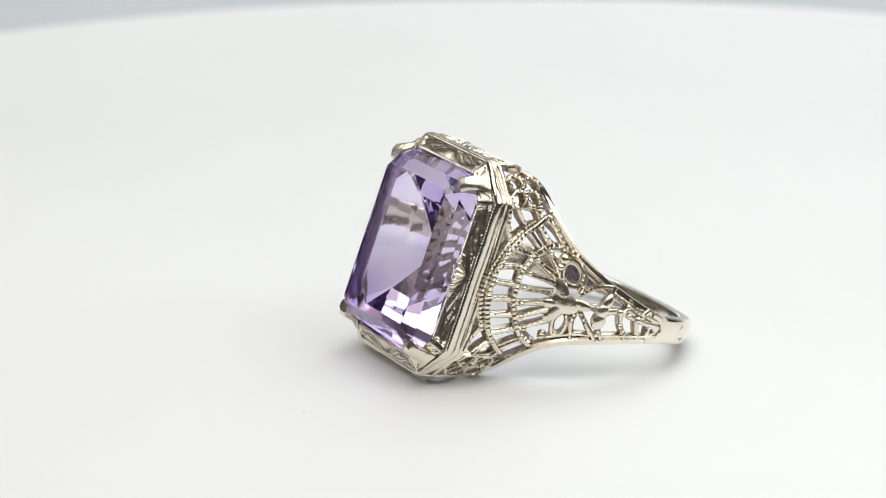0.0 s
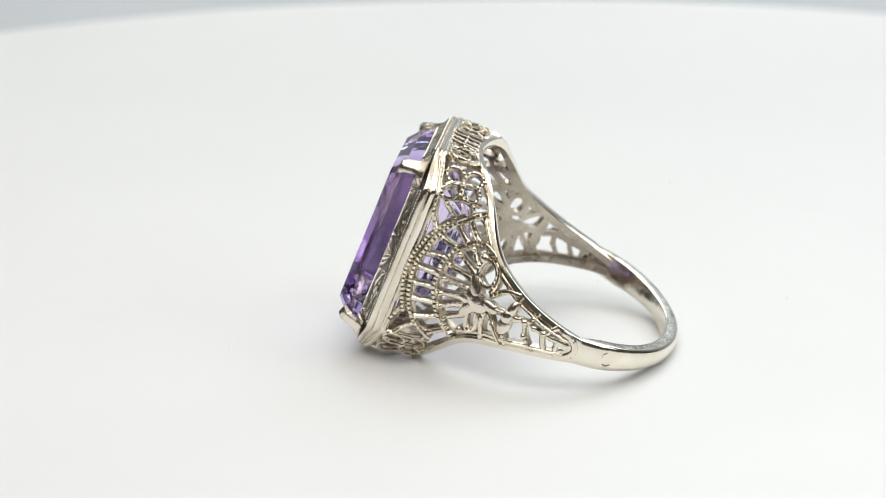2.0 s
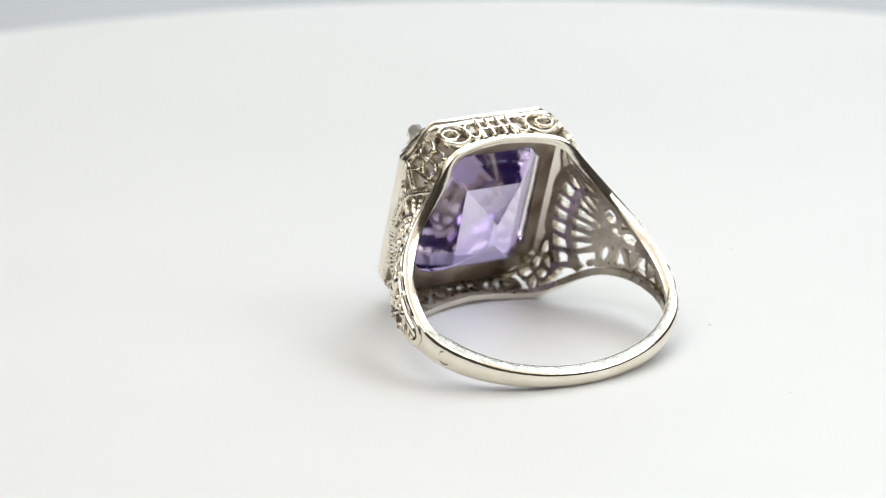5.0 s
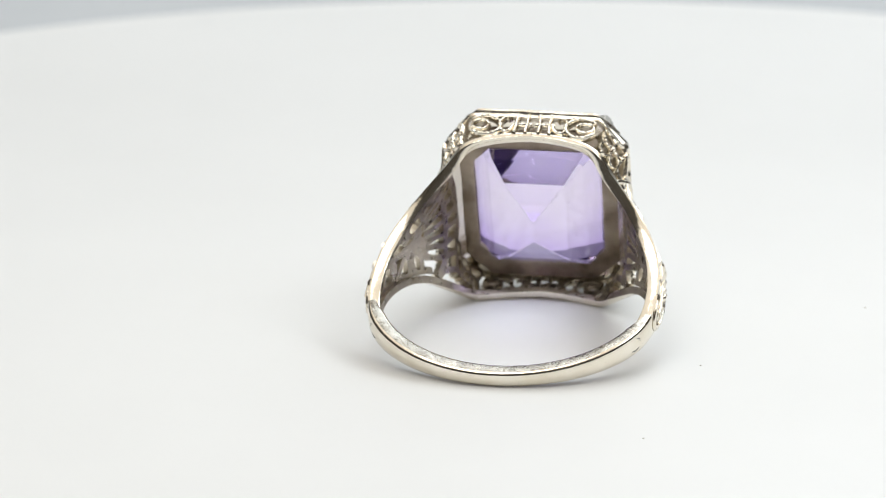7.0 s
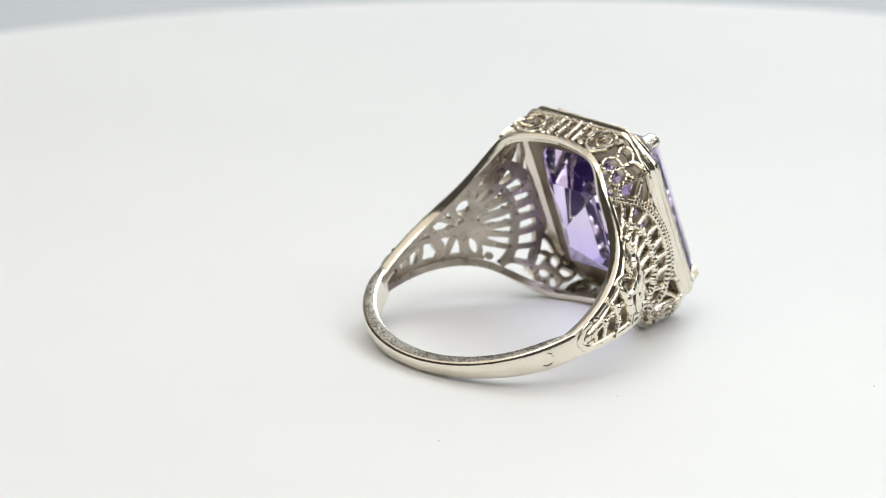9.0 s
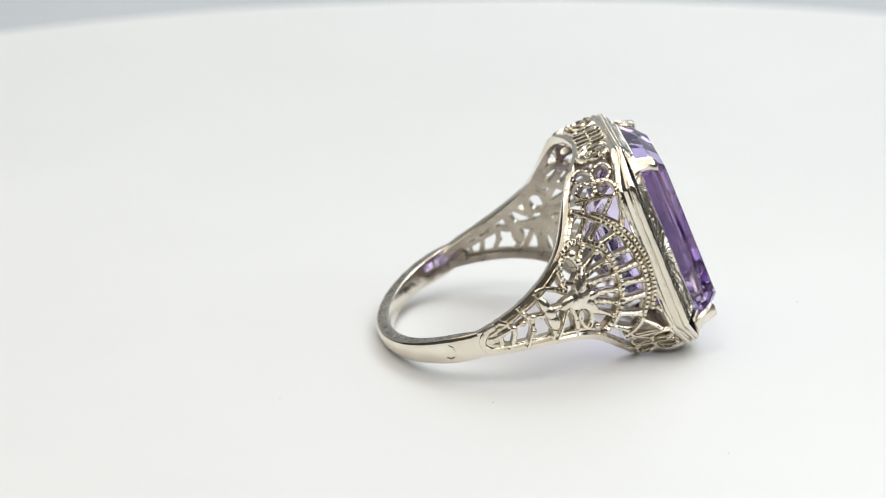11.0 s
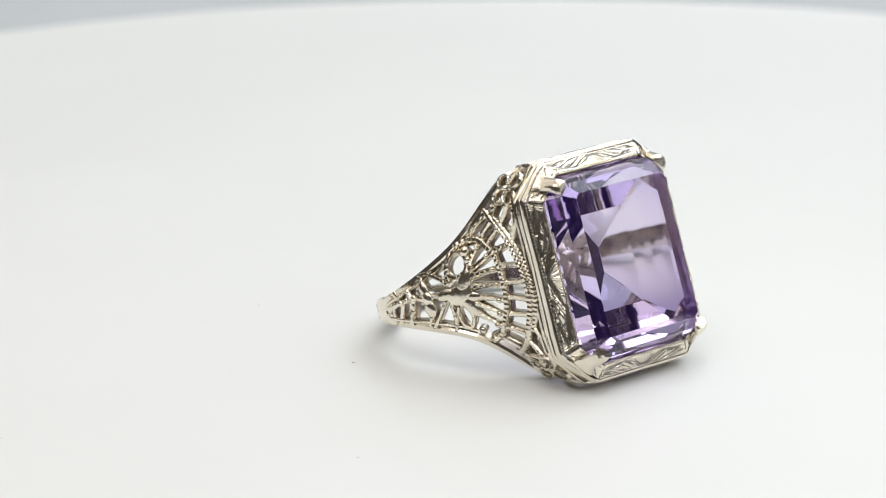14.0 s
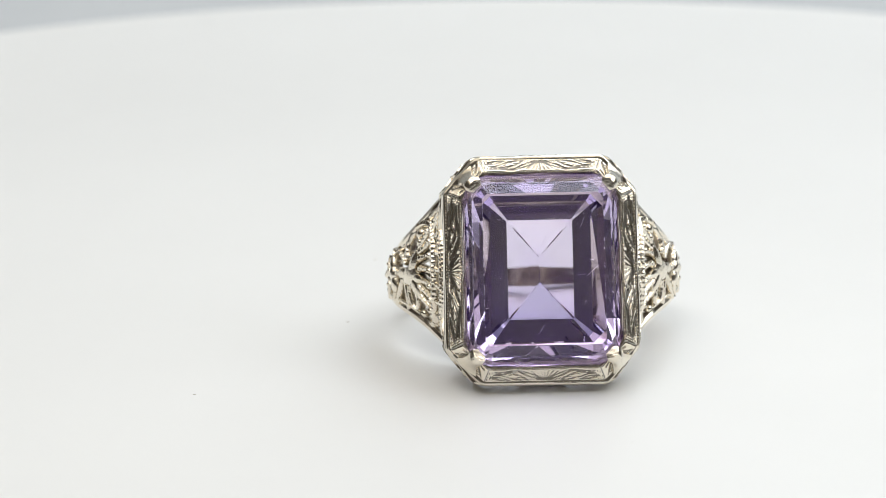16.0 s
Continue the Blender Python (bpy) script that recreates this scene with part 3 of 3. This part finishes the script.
    boss("flower_boss", 0.5, 5.45, 0.88, 0.36, 0.3, turn=-0.42, flat=0.5)
    boss("flower_boss", -0.9, 5.4, 0.85, 0.34, 0.28, turn=0.4, flat=0.5)
    boss("flower_boss", -0.45, 5.15, 0.3, 0.55, 0.26, turn=-0.25, flat=0.5)
    boss("flower_boss", 0.05, 6.6, 0.34, 0.62, 0.28, flat=0.5)
    # the petals beside it
    piece("petal", along([(0.95, 5.6), (1.2, 5.2), (1.8, 5.2), (2.35, 5.45), (2.4, 6.0), (1.9, 6.42), (1.1, 6.28), (0.9, 5.85), (0.95, 5.6)]), width=0.32, bead=0.28, high=0.22)
    boss("curl_bead", 2.3, 5.3, 0.36, 0.3, 0.34)
    boss("curl_bead", 1.75, 5.12, 0.26, 0.24, 0.32)
    piece("petal", along([(-0.8, 5.7), (-1.4, 5.45), (-2.1, 5.6), (-2.35, 5.95), (-1.9, 6.25), (-1.1, 6.2), (-0.75, 5.95), (-0.8, 5.7)]), width=0.3, bead=0.28, high=0.2)
    boss("curl_bead", -2.6, 5.35, 0.24, 0.22, 0.26)
    piece("petal", along([(-0.4, 6.4), (-1.2, 6.4), (-2.2, 6.75)]), width=0.34, bead=0.3, high=0.2)
    piece("petal", along([(-0.3, 6.6), (-0.9, 7.1), (-1.7, 7.95)]), width=0.34, bead=0.3, high=0.2)
    piece("petal", along([(2.5, 6.25), (1.7, 6.5), (0.8, 6.35)]), width=0.3, bead=0.28, high=0.2)
    piece("petal", along([(0.6, 6.4), (1.15, 6.9), (1.6, 7.5), (1.72, 8.15)]), width=0.32, bead=0.3, high=0.2)
    piece("lattice_wire", [(0.05, 6.9), (0.25, 7.7)], width=0.46, bead=0.34, high=0.24)
    # the fluted leaf and the lattice that narrows towards the shank
    boss("leaf", 0.75, 7.95, 0.66, 0.3, 0.34, turn=0.25, flat=0.7)
    boss("leaf", 0.2, 7.8, 0.5, 0.36, 0.4, turn=0.2, flat=0.7)
    boss("leaf", -0.45, 7.75, 0.62, 0.38, 0.34, turn=0.1, flat=0.7)
    for path in ([(0.2, 8.1), (0.45, 8.8), (0.4, 9.5), (0.33, 10.2), (0.15, 11.5)], [(-0.9, 7.8), (-1.5, 8.25)], [(1.25, 8.05), (1.75, 8.2)],
                 [(0.42, 8.9), (-0.3, 9.1), (-1.15, 9.75)], [(0.42, 9.1), (0.9, 9.3), (1.4, 9.4)], [(0.35, 10.1), (-0.2, 10.2), (-0.9, 10.7)], [(0.33, 10.2), (0.7, 10.5), (1.05, 10.9)],
                 [(0.2, 11.1), (-0.35, 11.1), (-0.75, 11.4)]):
        piece("lattice_wire", along(path, 1), width=0.36, bead=0.32, high=0.22 if path[-1][1] < 10 else 0.08, flare=0.4)
    for x, y, r in ((0.44, 8.85, 0.26), (0.4, 9.5, 0.22), (0.34, 10.15, 0.25), (0.25, 10.9, 0.2), (-0.35, 9.1, 0.22), (0.9, 9.3, 0.2), (0.45, 11.35, 0.22), (0.1, 11.65, 0.26), (-0.3, 11.5, 0.22)):
        boss("lattice_bead", x, y, r, r, 0.3 if y < 10.5 else 0.05, under=0.0, rows=3, seg=8)
    piece("end_rim", along([(0.85, 11.2), (0.65, 11.9), (0.0, 12.35), (-0.6, 11.9), (-0.8, 11.2)]), width=0.42, bead=0.26, high=0.05)
    # beaded edges inside the rims
    for sign in (1, -1):
        edge = []
        for i in range(18):
            q = 0.95 + 0.12 * i
            n = Vector((curve_value(RIM, q + 0.05) - curve_value(RIM, q - 0.05), -0.1)).normalized() * 0.56
            edge.append((sign * (q + n.x), curve_value(RIM, q) + n.y))
        piece("beaded_edge", edge, width=0.24, bead=0.3, high=0.16)
        # from the outer rope up to the bezel's corner, and the border of the corner's flower
        piece("corner_wire", along([(sign * 2.6, 1.75), (sign * 3.6, 1.35), (sign * 4.5, 1.2)]), width=0.32, bead=0.32, high=0.2)
        piece("corner_wire", [(sign * 3.5, 2.8), (sign * 4.3, 2.0), (sign * 4.7, 1.7)], width=0.3, bead=0.32, high=0.18)
        piece("corner_wire", [(sign * 4.0, 3.7), (sign * 4.7, 3.4)], width=0.34, bead=0.34, high=0.18, flare=0.5)
        # curls round the cut corner of the gallery
        cs, cv = sign * 5.95, 2.4
        for j in range(4):
            a = radians(90 * j + 40 * sign)
            piece("gallery_curl", oval(cs + 0.76 * math.cos(a), cv + 0.82 * math.sin(a), 0.68, 0.52, a), width=0.28, bead=0.32, high=0.22)
        boss("curl_bead", cs, cv, 0.24, 0.24, 0.34)
        piece("corner_wire", [(sign * 4.75, 3.9), (sign * 4.8, 2.6), (sign * 4.75, 1.2)], width=0.3, bead=0.3, high=0.16)
        # scrolls along the top and bottom gallery
        piece("gallery_scroll", oval(sign * 8.55, 1.75, 0.95, 0.95, 0, -150, 150), width=0.28, bead=0.3, depth=0.28, high=0.2)
        piece("gallery_scroll", oval(sign * 8.3, 1.75, 0.5, 0.46), width=0.24, bead=0.28, depth=0.28, high=0.2)
        piece("gallery_scroll", oval(sign * 9.8, 1.6, 0.38, 0.75, 0, 0, 300), width=0.24, bead=0.28, depth=0.28, high=0.18)
        piece("gallery_rib", [(sign * 10.4, 0.5), (sign * 10.35, 2.5)], width=0.28, bead=0.3, depth=0.28, high=0.2)
        piece("gallery_rib", [(sign * 11.05, 0.5), (sign * 11.0, 2.45)], width=0.28, bead=0.3, depth=0.28, high=0.2)
        piece("gallery_rib", [(sign * 10.1, 1.55), (sign * 11.38, 1.55)], width=0.24, bead=0.3, depth=0.28, high=0.14)
        piece("gallery_edge", [(sign * s, v) for s, v in ((4.7, 1.2), (6.0, 0.95), (7.5, 0.6), (9.0, 0.6), (11.39, 0.6))], width=0.35, depth=0.28, high=0.1)
    return root


stone()
engraving()
side_milgrain()
prongs()
band = shank()
band_marks()
shoulder(1)
shoulder(-1)


def dust():
    bm = bmesh.new()
    rnd = random.Random(4)
    for _ in range(26):
        r, a = 0.088 * math.sqrt(rnd.random()), rnd.uniform(0, 6.283)
        x, y, k = r * math.cos(a), r * math.sin(a), rnd.uniform(0.00003, 0.00008)
        b = rnd.uniform(0, 6.283)
        dx, dy = k * math.cos(b), k * math.sin(b)
        lo = [bm.verts.new((x + p * dx * 1.8 - q * dy * 0.6, y + p * dy * 1.8 + q * dx * 0.6, 0.0)) for p, q in ((1, 0), (0, 1), (-1, 0), (0, -1))]
        top = bm.verts.new((x, y, k * 0.8))
        for i in range(4):
            bm.faces.new((lo[i], lo[(i + 1) % 4], top))
    return tagged(part("dust", bm, DUST, angle=0), "tiny dust specks lying on the white plate", "dust", kind="stuff")


specks = dust()


def motions():
    turn = [(i / 10, pose(0, 0, 0, 0, 0, -18.5535 * i / 10)) for i in range(161)]
    walk(turntable, turn)
    walk(specks, turn)
    walk(ring, [(t, m @ pose(0, 0, 0, 0, 0, -58.8)) for t, m in turn])


motions()
